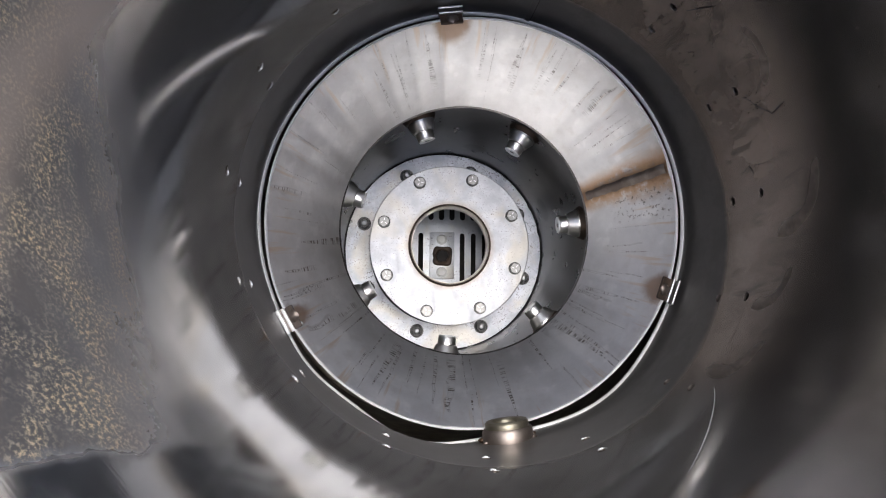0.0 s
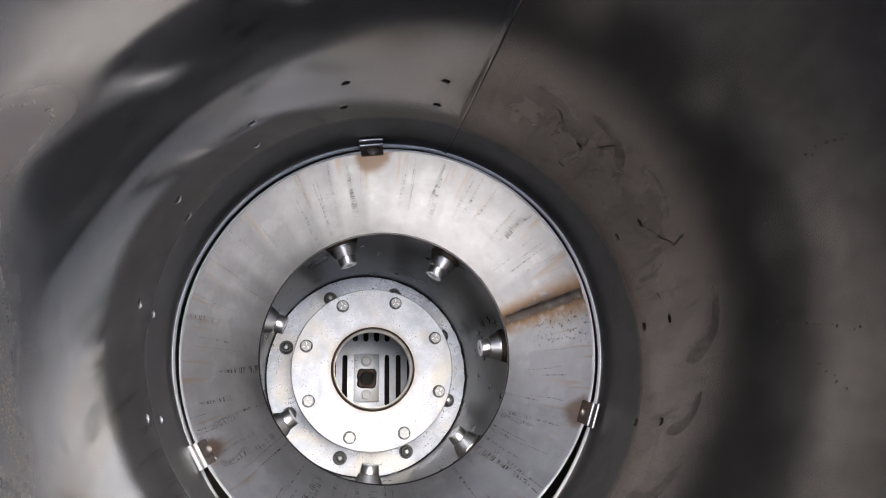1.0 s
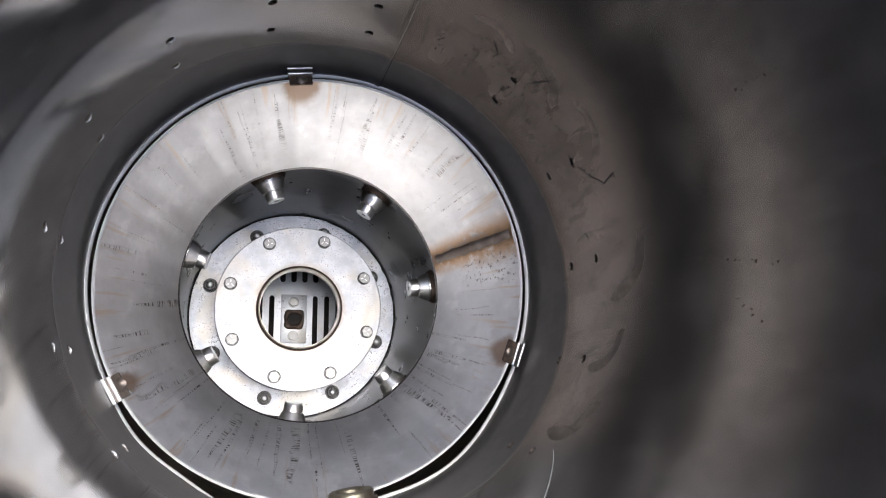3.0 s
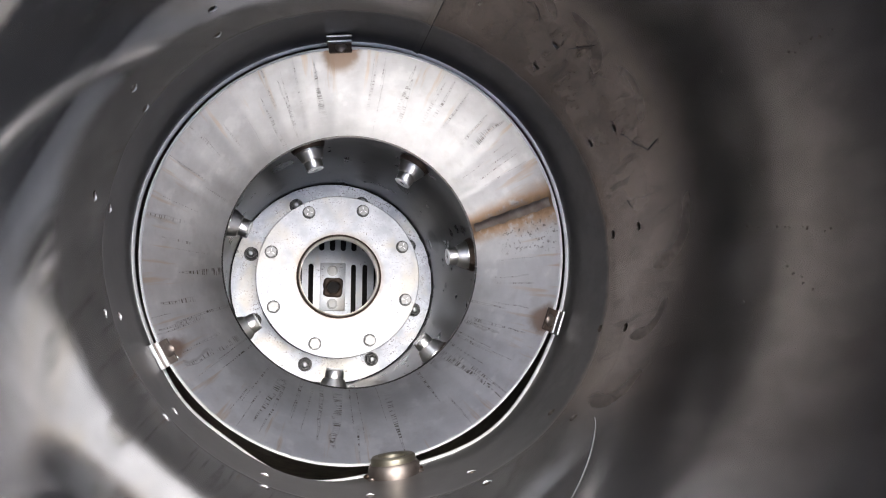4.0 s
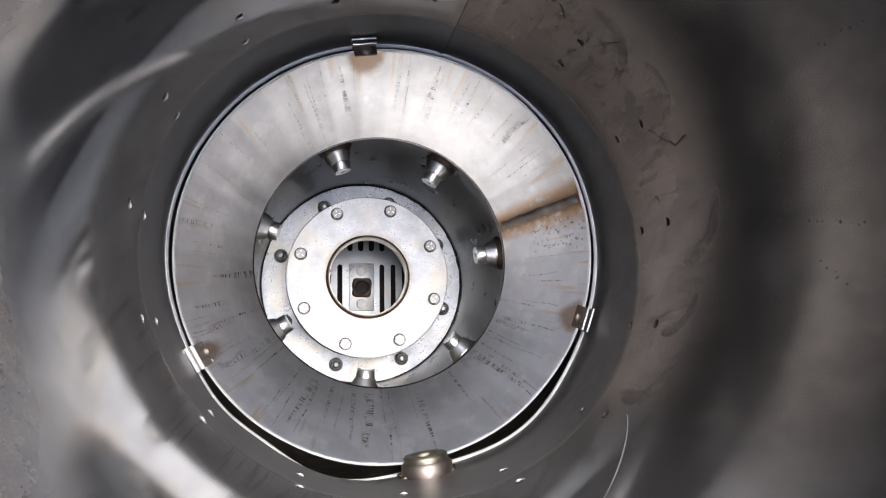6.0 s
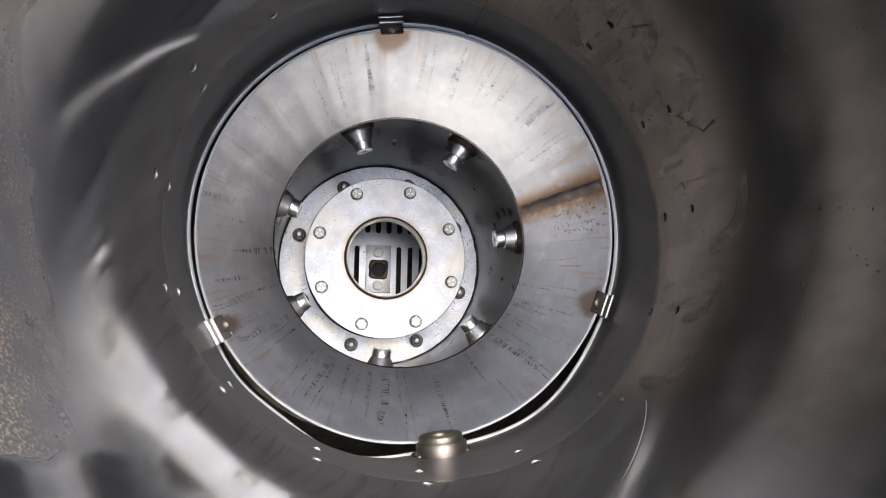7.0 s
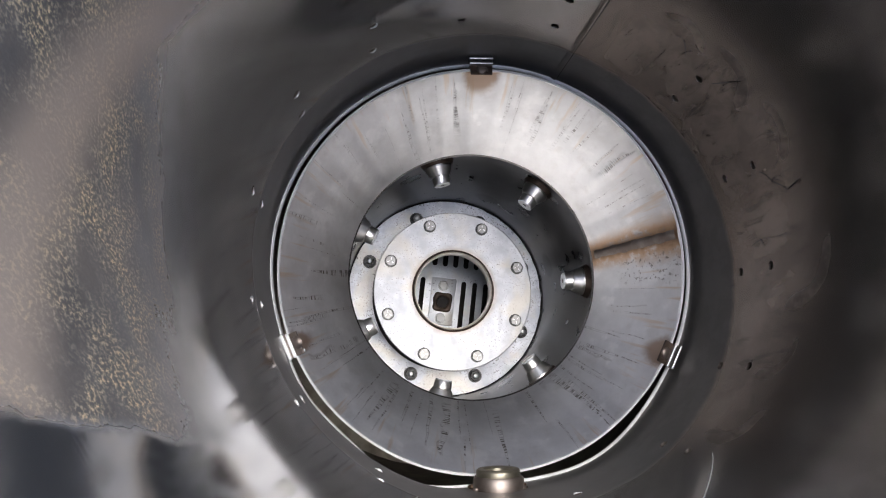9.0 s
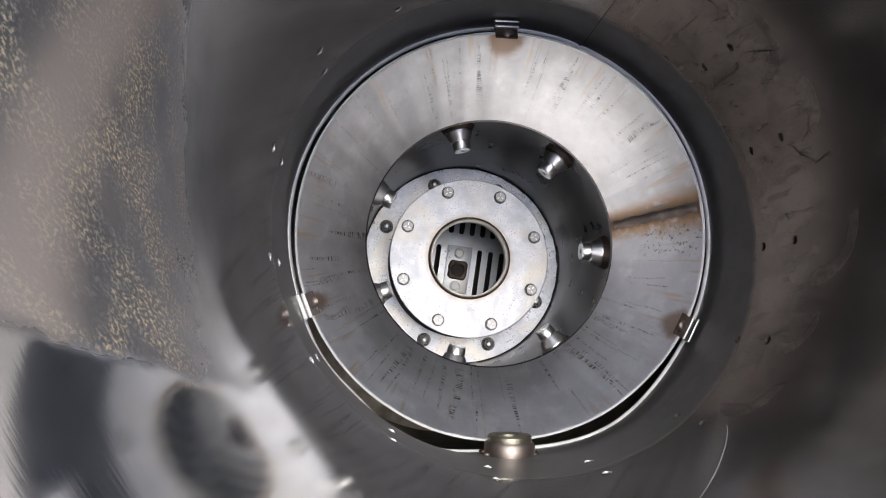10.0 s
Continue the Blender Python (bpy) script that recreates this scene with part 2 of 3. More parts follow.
    col = n.mix(n.mul(n.step(streak, 0.56, 0.70), n.step(n.math("MULTIPLY_ADD", blot, 0.03, r), 0.125, 0.150), 0.6), col, (0.56, 0.42, 0.29))
    col = n.mix(n.mul(marks, n.step(a, -14.0, 6.0, 1.0, 0.55)), col, (0.16, 0.14, 0.125))
    # scorch on both sides of the longitudinal weld
    w = n.math("SUBTRACT", n.math("MULTIPLY_ADD", cloud, 5.0, a), 18.6)
    near = n.step(n.math("ABSOLUTE", w), 2.6, 9.0, 1.0, 0.0)
    col = n.mix(n.mul(near, n.step(cloud, 0.25, 0.5), 0.9), col, (0.48, 0.30, 0.165))
    col = n.mix(n.mul(n.step(n.math("ABSOLUTE", w), 1.0, 3.6, 1.0, 0.0), 0.8), col, (0.20, 0.13, 0.085))
    for at, reach in ((97.2, 7.0), (-19.4, 5.5), (-150.8, 4.0)):       # browned where the clips are welded on
        off = n.math("DIVIDE", n.math("SUBTRACT", n.math("MULTIPLY_ADD", cloud, 4.0, a), at + 2.0), reach)
        in_from = n.math("DIVIDE", n.math("SUBTRACT", 0.1405, r), 0.0125)
        burn = n.math("SQRT", n.math("ADD", n.mul(off, off), n.mul(in_from, in_from)))
        col = n.mix(n.step(burn, 0.55, 1.0, 0.85, 0.0), col, (0.30, 0.20, 0.135))
    soot = n.mul(n.band(a, 2.0, 12.0, 1.5), n.step(n.noise(n.obj, 330.0, 3.0, 0.6), 0.56, 0.66), n.step(r, 0.108, 0.118))
    col = n.mix(n.mul(soot, 0.7), col, (0.10, 0.085, 0.07))
    rough = n.math("MULTIPLY_ADD", blot, 0.16, 0.32)
    rough = n.blend(marks, rough, 0.55)
    rough = n.blend(near, rough, 0.5)
    b = n.bump(flat, 0.12, 0.004)
    b = n.bump(fine, 0.06, 0.0004, b)
    b = n.bump(marks, 0.3, 0.0003, b)
    return n.done(col, 1.0, rough, b)


def plate_zinc(name, color, dark, rough, ring=0.0, dirt=0.60):
    """Machined bright plate with oil specks, faint wipe marks and, round the bore, a brown heat ring."""
    n = Nodes(name)
    r = n.radius()
    blot = n.noise(n.obj, 55.0, 5.0, 0.6)
    wipe = n.noise(n.vec(n.math("MULTIPLY", n.x, 60.0), n.math("MULTIPLY", n.y, 18.0), 0.0), 3.0, 4.0)
    grit = n.noise(n.obj, 620.0, 3.0, 0.6)
    col = n.mix(n.step(blot, 0.3, 0.7), dark, color)
    col = n.mix(n.mul(n.step(grit, dirt, dirt + 0.07), n.step(blot, 0.40, 0.62)), col, (0.16, 0.15, 0.15))
    yellow = n.noise(n.obj, 24.0, 4.0, 0.6, 0.5)
    col = n.mix(n.mul(n.step(yellow, 0.46, 0.68), 0.6), col, (0.54, 0.49, 0.40))
    scuff = n.noise(n.vec(n.math("MULTIPLY", n.x, 420.0), n.math("MULTIPLY", n.y, 70.0), 0.0), 1.0, 3.0)
    col = n.mix(n.mul(n.step(scuff, 0.6, 0.7), 0.25), col, dark)
    smear = n.noise(n.vec(n.math("MULTIPLY", n.x, 60.0), n.math("MULTIPLY", n.y, 85.0), 4.0), 1.0, 5.0, 0.7)
    col = n.mix(n.mul(n.step(smear, 0.62, 0.70), 0.85 if not ring else 0.2), col, (0.09, 0.085, 0.085))
    if ring:
        halo = n.step(n.math("MULTIPLY_ADD", blot, 0.006, r), ring + 0.001, ring + 0.010, 1.0, 0.0)
        col = n.mix(n.mul(halo, 0.75), col, (0.36, 0.27, 0.19))
    rough = n.math("MULTIPLY_ADD", wipe, 0.22, rough)
    b = n.bump(grit, 0.08, 0.0004)
    b = n.bump(wipe, 0.02, 0.001, b)
    return n.done(col, 0.75, rough, b)


LINER = liner_steel()
CONE = cone_steel()
EDGE = metal("cut_edge_steel", (0.88, 0.88, 0.88), (0.72, 0.72, 0.72), 0.35, metallic=0.15)


def cup_steel():
    """Grey steel gone dark, with darker spots half-way between the nozzles and burnt, shaded rings at their feet."""
    n = Nodes("cup_steel")
    blot = n.noise(n.obj, 40.0, 5.0, 0.6)
    fine = n.noise(n.obj, 700.0, 3.0)
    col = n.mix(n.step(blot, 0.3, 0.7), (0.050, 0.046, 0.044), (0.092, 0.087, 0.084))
    turn = n.math("FRACT", n.math("DIVIDE", n.math("ADD", n.angle(), 360.0 - 160.9 - 16.0 + 25.71), 360.0 / 7))
    side = n.math("MULTIPLY", n.math("ABSOLUTE", n.math("SUBTRACT", turn, 0.5)), 0.096)
    high = n.math("ABSOLUTE", n.math("SUBTRACT", n.z, -0.030))
    spot = n.math("SQRT", n.math("ADD", n.mul(side, side), n.mul(high, high)))
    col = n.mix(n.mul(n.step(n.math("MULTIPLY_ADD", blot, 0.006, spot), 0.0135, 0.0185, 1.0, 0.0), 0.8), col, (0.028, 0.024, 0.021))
    # rings at the nozzle feet: scorch, with the shade there painted in
    at_foot = n.math("FRACT", n.math("DIVIDE", n.math("ADD", n.angle(), 360.0 - 160.9 + 25.71), 360.0 / 7))
    near = n.math("MULTIPLY", n.math("ABSOLUTE", n.math("SUBTRACT", at_foot, 0.5)), 0.096)
    low = n.math("ABSOLUTE", n.math("SUBTRACT", n.z, 0.076))
    foot = n.math("SQRT", n.math("ADD", n.mul(near, near), n.mul(low, low)))
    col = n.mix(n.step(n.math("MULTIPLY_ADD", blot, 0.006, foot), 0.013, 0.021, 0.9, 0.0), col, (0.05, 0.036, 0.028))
    return n.done(col, 0.9, n.math("MULTIPLY_ADD", blot, 0.14, 0.22), n.bump(fine, 0.03, 0.0004))


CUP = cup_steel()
NOZZLE = metal("turned_steel", (0.76, 0.745, 0.72), (0.62, 0.605, 0.585), 0.36, spread=0.06, relief=0.03)
WELD = metal("burnt_weld", (0.30, 0.20, 0.13), (0.14, 0.095, 0.07), 0.5, relief=0.4, grain=500.0)
GREYWELD = metal("grey_weld", (0.33, 0.295, 0.27), (0.16, 0.13, 0.112), 0.46, relief=0.4, grain=500.0)
FLANGE = plate_zinc("flange_zinc", (0.58, 0.585, 0.605), (0.41, 0.415, 0.435), 0.40, ring=0.0375, dirt=0.585)
PLATE = plate_zinc("base_plate_zinc", (0.58, 0.595, 0.63), (0.38, 0.395, 0.43), 0.34, dirt=0.55)
PANEL = plate_zinc("panel_zinc", (0.58, 0.59, 0.61), (0.48, 0.49, 0.51), 0.36)
BOLT = metal("bolt_steel", (0.36, 0.355, 0.34), (0.25, 0.245, 0.235), 0.48)
BLACKNUT = metal("oiled_nut_steel", (0.15, 0.145, 0.14), (0.03, 0.028, 0.027), 0.42, metallic=0.5, spread=0.2)
STUD = metal("stud_steel", (0.66, 0.66, 0.66), (0.46, 0.46, 0.46), 0.42)
BRASS = metal("yellowed_zinc", (0.42, 0.39, 0.31), (0.28, 0.255, 0.20), 0.46)
PINKISH = metal("heat_tinted_steel", (0.34, 0.295, 0.265), (0.20, 0.165, 0.145), 0.5)
TUBE = metal("tube_steel", (0.84, 0.80, 0.73), (0.66, 0.60, 0.52), 0.34, metallic=0.5)
# black for sooty marks, and for painted shade in bores and behind slots
SOOT_SHADE = metal("sooty_shade_iron", (0.035, 0.028, 0.024), (0.015, 0.013, 0.012), 0.7, metallic=0.3)
RUST = metal("scorched_brown_steel", (0.15, 0.105, 0.08), (0.06, 0.043, 0.034), 0.6, metallic=0.6)
CASING = metal("dark_casing_steel", (0.42, 0.385, 0.32), (0.24, 0.215, 0.18), 0.5)
# black of the sealant, also used to paint the shade under the flange
SEALANT_SHADE = metal("black_sealant_shade", (0.02, 0.02, 0.022), (0.01, 0.01, 0.01), 0.75, metallic=0.0)
CONCRETE = metal("concrete", (0.34, 0.33, 0.31), (0.24, 0.235, 0.22), 0.85, metallic=0.0, grain=300.0)


# ---- mesh helpers ----
def finish(bm, smooth=35):
    bmesh.ops.recalc_face_normals(bm, faces=bm.faces)
    for f in bm.faces:
        f.smooth = True
    for e in bm.edges:
        if len(e.link_faces) == 2 and e.calc_face_angle(0) > radians(smooth):
            e.smooth = False
    return bm


def part(name, bm, material, parent=None, label="", at=None):
    me = bpy.data.meshes.new(name)
    finish(bm).to_mesh(me)
    bm.free()
    me.materials.append(material)
    ob = new(name, me)
    ob.parent = parent
    if at is not None:
        ob.matrix_basis = at
    if label:
        ob["label"] = label
    return ob


def thing(name, m, label, category, group="", kind=""):
    ob = new(name)
    ob.empty_display_size = 0.01
    ob.matrix_basis = m
    return tagged(ob, label, category, group, kind)


def lathe(profile, segs=96, warp=None, bm=None):
    """A closed outline of (r, z) turned round z. warp(r, a, z) gives a changed r and z."""
    bm = bm or bmesh.new()
    rings = []
    for i in range(segs):
        a = 2 * math.pi * i / segs
        row = []
        for r, z in profile:
            if warp:
                r, z = warp(r, math.degrees(a), z)
            row.append(bm.verts.new((r * math.cos(a), r * math.sin(a), z)))
        rings.append(row)
    k = len(profile)
    for i in range(segs):
        p, q = rings[i], rings[(i + 1) % segs]
        for j in range(k):
            bm.faces.new((p[j], q[j], q[(j + 1) % k], p[(j + 1) % k]))
    return bm


def disc(profile, segs=48):
    """A solid turned from (r, z) points, closed by caps at its first and last ring."""
    bm = bmesh.new()
    rings = [[bm.verts.new((r * math.cos(2 * math.pi * i / segs), r * math.sin(2 * math.pi * i / segs), z)) for i in range(segs)] for r, z in profile]
    for p, q in zip(rings, rings[1:]):
        for i in range(segs):
            bm.faces.new((p[i], p[(i + 1) % segs], q[(i + 1) % segs], q[i]))
    bm.faces.new(rings[0][::-1])
    bm.faces.new(rings[-1])
    return bm


def box(sx, sy, sz, bevel=0.0):
    bm = bmesh.new()
    bmesh.ops.create_cube(bm, size=1.0, matrix=Matrix.Diagonal((sx, sy, sz, 1)))
    if bevel:
        bmesh.ops.bevel(bm, geom=bm.edges[:], offset=bevel, segments=2, affect="EDGES", profile=0.6)
    return bm


def hexagon(flats, height, chamfer=0.12):
    """A hexagon head on z = 0 with a chamfered top."""
    rad = flats / math.sqrt(3)
    return disc([(rad, 0), (rad, height * (1 - chamfer)), (rad * 0.9, height)], 6)


def blob(size, seed, flat=0.6):
    """An uneven lump of weld metal."""
    bm = bmesh.new()
    bmesh.ops.create_icosphere(bm, subdivisions=2, radius=size)
    for v in bm.verts:
        v.co *= 1 + 0.22 * noise.noise(v.co * (1.1 / size) + Vector((seed, seed * 2.3, 0)))
        v.co.z *= flat
    return bm


def carve(ob, cutters):
    """Cuts the joined cutter mesh out of ob's mesh."""
    me = bpy.data.meshes.new("cutter")
    bmesh.ops.recalc_face_normals(cutters, faces=cutters.faces)
    cutters.to_mesh(me)
    cutters.free()
    tool = new("cutter", me)
    mod = ob.modifiers.new("cut", "BOOLEAN")
    mod.operation, mod.object, mod.solver = "DIFFERENCE", tool, "EXACT"
    mats = list(ob.data.materials)
    keep = ob.parent
    ob.parent = None
    bpy.context.view_layer.update()
    cut = bpy.data.meshes.new_from_object(ob.evaluated_get(bpy.context.evaluated_depsgraph_get()))
    ob.modifiers.clear()
    ob.data = cut
    ob.parent = keep
    cut.materials.clear()
    for m in mats:
        cut.materials.append(m)
    bpy.data.objects.remove(tool)
    return ob


def wall_pose(angle, r, d):
    """At that angle, radius and height: local z points in to the axis, local y up the wall."""
    a = radians(angle)
    inward = Vector((-math.cos(a), -math.sin(a), 0))
    up = Vector((0, 0, 1))
    side = up.cross(inward)
    return Matrix((( side.x, up.x, inward.x, r * math.cos(a)), (side.y, up.y, inward.y, r * math.sin(a)), (side.z, up.z, inward.z, d), (0, 0, 0, 1)))


AXIS = pose(0, 0, Z0)                            # burner axis; heights below are above the flange face
LINER_AT = pose(0.0038, 0.0033, Z0)
CONE_AT = pose(0.0015, 0.002, Z0)
R, RIM, MOUTH = 0.1505, 0.174, 0.665

# ---- ground and outer casing ----
tagged(part("ground", box(6, 6, 0.1), CONCRETE, at=pose(0, 0, -0.05)), "worn grey concrete ground under the burner", "ground", kind="structure")
casing = thing("outer_casing", pose(0, 0, 0), "dark steel outer casing round the combustion chamber", "casing", kind="structure")
part("casing_wall", lathe([(0.190, 0.0), (0.190, MOUTH + Z0 - 0.002), (0.193, MOUTH + Z0 - 0.002), (0.193, 0.0)], 128), CASING, casing)
part("casing_bottom", disc([(0.1895, 0.0), (0.1895, 0.004)], 96), CASING, casing)
part("casing_cover", lathe([(R + 0.0082, MOUTH + Z0), (0.194, MOUTH + Z0), (0.194, MOUTH + Z0 + 0.003), (R + 0.0082, MOUTH + Z0 + 0.003)], 128), CASING, casing)


# ---- chamber liner: a rolled tube with two rows of air holes ----
def dent(r, a, z):
    """The free lower edge is out of round."""
    k = max(0.0, 1 - (z - RIM) / 0.06) ** 2
    a = (a + 180) % 360 - 180
    g = lambda c, w: math.exp(-((a - c) / w) ** 2)
    return r + k * (0.0095 * g(-106, 16) + 0.0042 * g(-137, 13) + 0.0046 * g(-54, 17) + 0.0016 * g(178, 30) + 0.0016 * g(-182, 30) + 0.0012 * g(36, 20)), z


liner = thing("chamber_liner", LINER_AT, "polished stainless steel chamber liner with heat tint and crusted patch", "chamber liner", kind="structure")
levels = [RIM, RIM + 0.006, 0.195, 0.215, 0.235, 0.27, 0.33, 0.40, 0.50, 0.60, MOUTH]
tube = part("liner_wall", lathe([(R, z) for z in levels] + [(R + 0.0015, z) for z in reversed(levels)], 240, dent), LINER, liner)
HOLES = [(48.1 - 23.2 * k, d) for k in range(15) for d in (0.289, 0.2535)]
cutters = bmesh.new()
for a, d in HOLES:
    bmesh.ops.create_cone(cutters, cap_ends=True, segments=14, radius1=0.0027, radius2=0.0027, depth=0.02, matrix=wall_pose(a, R, d))
carve(tube, cutters)
for p in tube.data.polygons:
    p.use_smooth = True
tube.data.set_sharp_from_angle(angle=radians(30))
rim_hole = None
for i, (a, d) in enumerate(HOLES):
    m = wall_pose(a, R + 0.0004, d) @ pose(0, 0, 0, 0, 0, 37 * i)
    if rim_hole is None:
        rim_hole = part("hole_rim", lathe([(0.0026, -0.001), (0.0031, -0.0004), (0.0030, 0.0003), (0.0027, 0.0005), (0.0025, 0.0002)], 14,
                                          lambda r, q, z: (r, z + (0.0003 * math.cos(radians(q)) if z > 0 else 0))), GREYWELD, liner, at=m)
    else:
        ob = new("hole_rim", rim_hole.data)
        ob.parent, ob.matrix_basis = liner, m
    if 112 < a % 360 < 295:                      # raised burrs; the light they catch on this flank is a bright colour
        burr = part("burr", lathe([(0.0023, -0.0002), (0.0030, -0.0002), (0.0029, 0.0006), (0.0024, 0.0008)], 14,
                                  lambda r, q, z: (r, z * max(0.0, math.cos(radians(q + 40 * math.sin(i))) ** 3) if z > 0 else z)), EDGE, liner, "raised burr, painted bright where light catches it", at=wall_pose(a, R, d) @ pose(0, 0, 0, 0, 0, -80))
# lap seam, a doubled strip with a dark edge
bm = bmesh.new()
prev = None
for i in range(40):
    d = RIM - 0.001 + (MOUTH - RIM) * i / 39
    row = []
    for a, dr in ((75.5, 0.0004), (75.5, -0.0008), (75.8, -0.0009), (76.9, -0.0003), (77.0, 0.0004)):
        q = radians(a + 0.08 * noise.noise((d * 30, 0, 0)))
        rr = dent(R, a, d)[0] + dr
        row.append(bm.verts.new((rr * math.cos(q), rr * math.sin(q), d)))
    if prev:
        for j in range(4):
            bm.faces.new((prev[j], prev[j + 1], row[j + 1], row[j]))
    prev = row
part("lap_seam", bm, LINER, liner)


def strip(points, width, lift):
    """A thin ribbon on the liner's wall along (angle, height) points."""
    bm = bmesh.new()
    prev = None
    for i, (a, d) in enumerate(points):
        k = math.sin(math.pi * (i + 0.3) / (len(points) - 0.4))
        half = math.degrees(width * (0.35 + 0.65 * k) / 2 / R)
        row = []
        for q in (a - half, a + half):
            rr = dent(R, q, d)[0] - lift
            row.append(bm.verts.new((rr * math.cos(radians(q)), rr * math.sin(radians(q)), d)))
        if prev:
            bm.faces.new((prev[0], prev[1], row[1], row[0]))
        prev = row
    return bm


part("seam_joint", strip([(75.35 + 0.08 * noise.noise((i, 0, 0)), RIM + 0.002 + (MOUTH - RIM - 0.004) * i / 59) for i in range(60)], 0.0009, 0.0003), SOOT_SHADE, liner, "dark open joint of the lap seam")
part("scratch", strip([(-43.5 - 19 * i / 24, 0.314 + 0.062 * (i / 24) ** 0.85) for i in range(25)], 0.0010, 0.0003), EDGE, liner, "long bright scratch")
part("scratch", strip([(23.0 - 6.2 * k, 0.293 + 0.022 * k + 0.001 * math.sin(9 * k)) for k in [i / 9 for i in range(10)]], 0.0011, 0.0003), SOOT_SHADE, liner, "dark scratch")
part("scratch", strip([(16.8 + 1.2 * k, 0.315 + 0.014 * k) for k in [i / 7 for i in range(8)]], 0.0009, 0.0003), SOOT_SHADE, liner, "dark scratch")
part("scratch", strip([(54.0 + 5.0 * k, 0.296 + 0.012 * math.sin(2.2 * k)) for k in [i / 9 for i in range(10)]], 0.0012, 0.0003), SOOT_SHADE, liner, "dark scratch")
part("scratch", strip([(45.5 - 3.5 * k, 0.296 + 0.024 * k) for k in [i / 9 for i in range(10)]], 0.0010, 0.0003), SOOT_SHADE, liner, "dark scratch")
part("scratch", strip([(6.0 + 2.5 * k, 0.282 - 0.004 * k * k) for k in [i / 9 for i in range(10)]], 0.0011, 0.0003), SOOT_SHADE, liner, "dark scratch")
part("drip", strip([(-23.5 - 7.5 * k, 0.291 + 0.003 * k) for k in [i / 11 for i in range(12)]], 0.0012, 0.0003), SOOT_SHADE, liner, "thin black drip")
part("drip", strip([(-29.0 - 3.4 * k, 0.2935 + 0.001 * k) for k in [i / 7 for i in range(8)]], 0.0038, 0.0004), RUST, liner, "brown end of the drip")
# pits burnt into the sheet, in loose rows
dice = random.Random(5)
pit = None
rows = [(20.2, 0.443, 19.8, 0.468, 11), (-4.0, 0.388, -8.5, 0.455, 12), (44.0, 0.298, 41.5, 0.322, 8), (56.0, 0.310, 49.0, 0.318, 7), (-12.5, 0.425, -18.0, 0.449, 5), (17.0, 0.326, 18.5, 0.333, 5), (24.0, 0.40, -22.0, 0.40, 9), (40.0, 0.36, -30.0, 0.35, 7)]
for a0, d0, a1, d1, count in rows:
    for i in range(count):
        k = (i + dice.uniform(-0.4, 0.4)) / count
        m = wall_pose(a0 + (a1 - a0) * k + dice.gauss(0, 0.25), R - 0.0001, d0 + (d1 - d0) * k + dice.gauss(0, 0.0008)) @ pose(0, 0, 0, 0, 0, dice.uniform(0, 180)) @ Matrix.Diagonal((dice.uniform(0.4, 1.1), dice.uniform(0.5, 1.7), 0.5, 1))
        if pit is None:
            pit = part("pit", blob(0.00055, 2, 0.3), RUST, liner, "dark burnt pit", at=m)
        else:
            ob = new("pit", pit.data)
            ob.parent, ob.matrix_basis = liner, m
# bright cut edge of the sheet
part("sheet_edge", lathe([(R + 0.0002 + 0.0021 * math.cos(q), RIM + 0.0021 * math.sin(q)) for q in [2 * math.pi * k / 10 for k in range(10)]], 240, dent), EDGE, liner)

# ---- threaded socket welded to the lower edge of the liner ----
socket = thing("threaded_socket", LINER_AT @ wall_pose(-82.5, R, 0.197), "zinc-plated threaded socket welded to the liner wall", "pipe socket")
part("collar", lathe([(0.0095, -0.004), (0.0165, -0.004), (0.0170, 0.001), (0.0168, 0.0066), (0.0155, 0.0084), (0.0095, 0.0084)], 48), PINKISH, socket, "heat-tinted collar")
part("sleeve", lathe([(0.0085, 0.007), (0.0142, 0.007), (0.0146, 0.0082), (0.0146, 0.0116), (0.0136, 0.0128), (0.0100, 0.0128), (0.0088, 0.0116)], 48), BRASS, socket, "yellowish plated sleeve")
# solid dark disc stands for the shade inside the socket
part("bore", disc([(0.0092, 0.0), (0.0092, 0.004)], 24), SOOT_SHADE, socket)
for k, a in enumerate((22, 160, 195, 345, 270)):
    part("weld_bead", blob(0.0024 if k < 2 else 0.0032, 3 + k), WELD if k > 1 else PINKISH, socket,
         at=pose(0.0172 * math.cos(radians(a)), 0.0172 * math.sin(radians(a)), 0.001))

# ---- flame cone ----
THROAT_R, THROAT_D = 0.0965, 0.123
RIM_R, RIM_D = 0.1412, 0.189


def sway(r, a, z):
    """The rolled cone is not quite true."""
    k = max(0.0, (r - THROAT_R) / (RIM_R - THROAT_R))
    bend = (a + 2.2 * noise.noise((math.cos(radians(a)) * 3, math.sin(radians(a)) * 3, 7))) % 10 - 5     # flats between press bends
    r = r / math.cos(radians(bend)) ** 0.8 if 0.1 < r < RIM_R - 0.0001 else r
    return r + k * (0.0010 * math.cos(radians(2 * (a - 40))) + 0.0006 * noise.noise((math.cos(radians(a)) * 2.5, math.sin(radians(a)) * 2.5, 0))), z


cone = thing("flame_cone", CONE_AT, "brushed stainless flame cone with a scorched weld seam", "burner cone")
part("cone_wall", lathe([(THROAT_R, THROAT_D), (0.108, 0.1400), (0.120, 0.1577), (0.131, 0.1740), (RIM_R, RIM_D), (RIM_R + 0.0012, RIM_D - 0.0008), (0.121, 0.1572), (THROAT_R + 0.001, THROAT_D - 0.001)], 288, sway), CONE, cone)
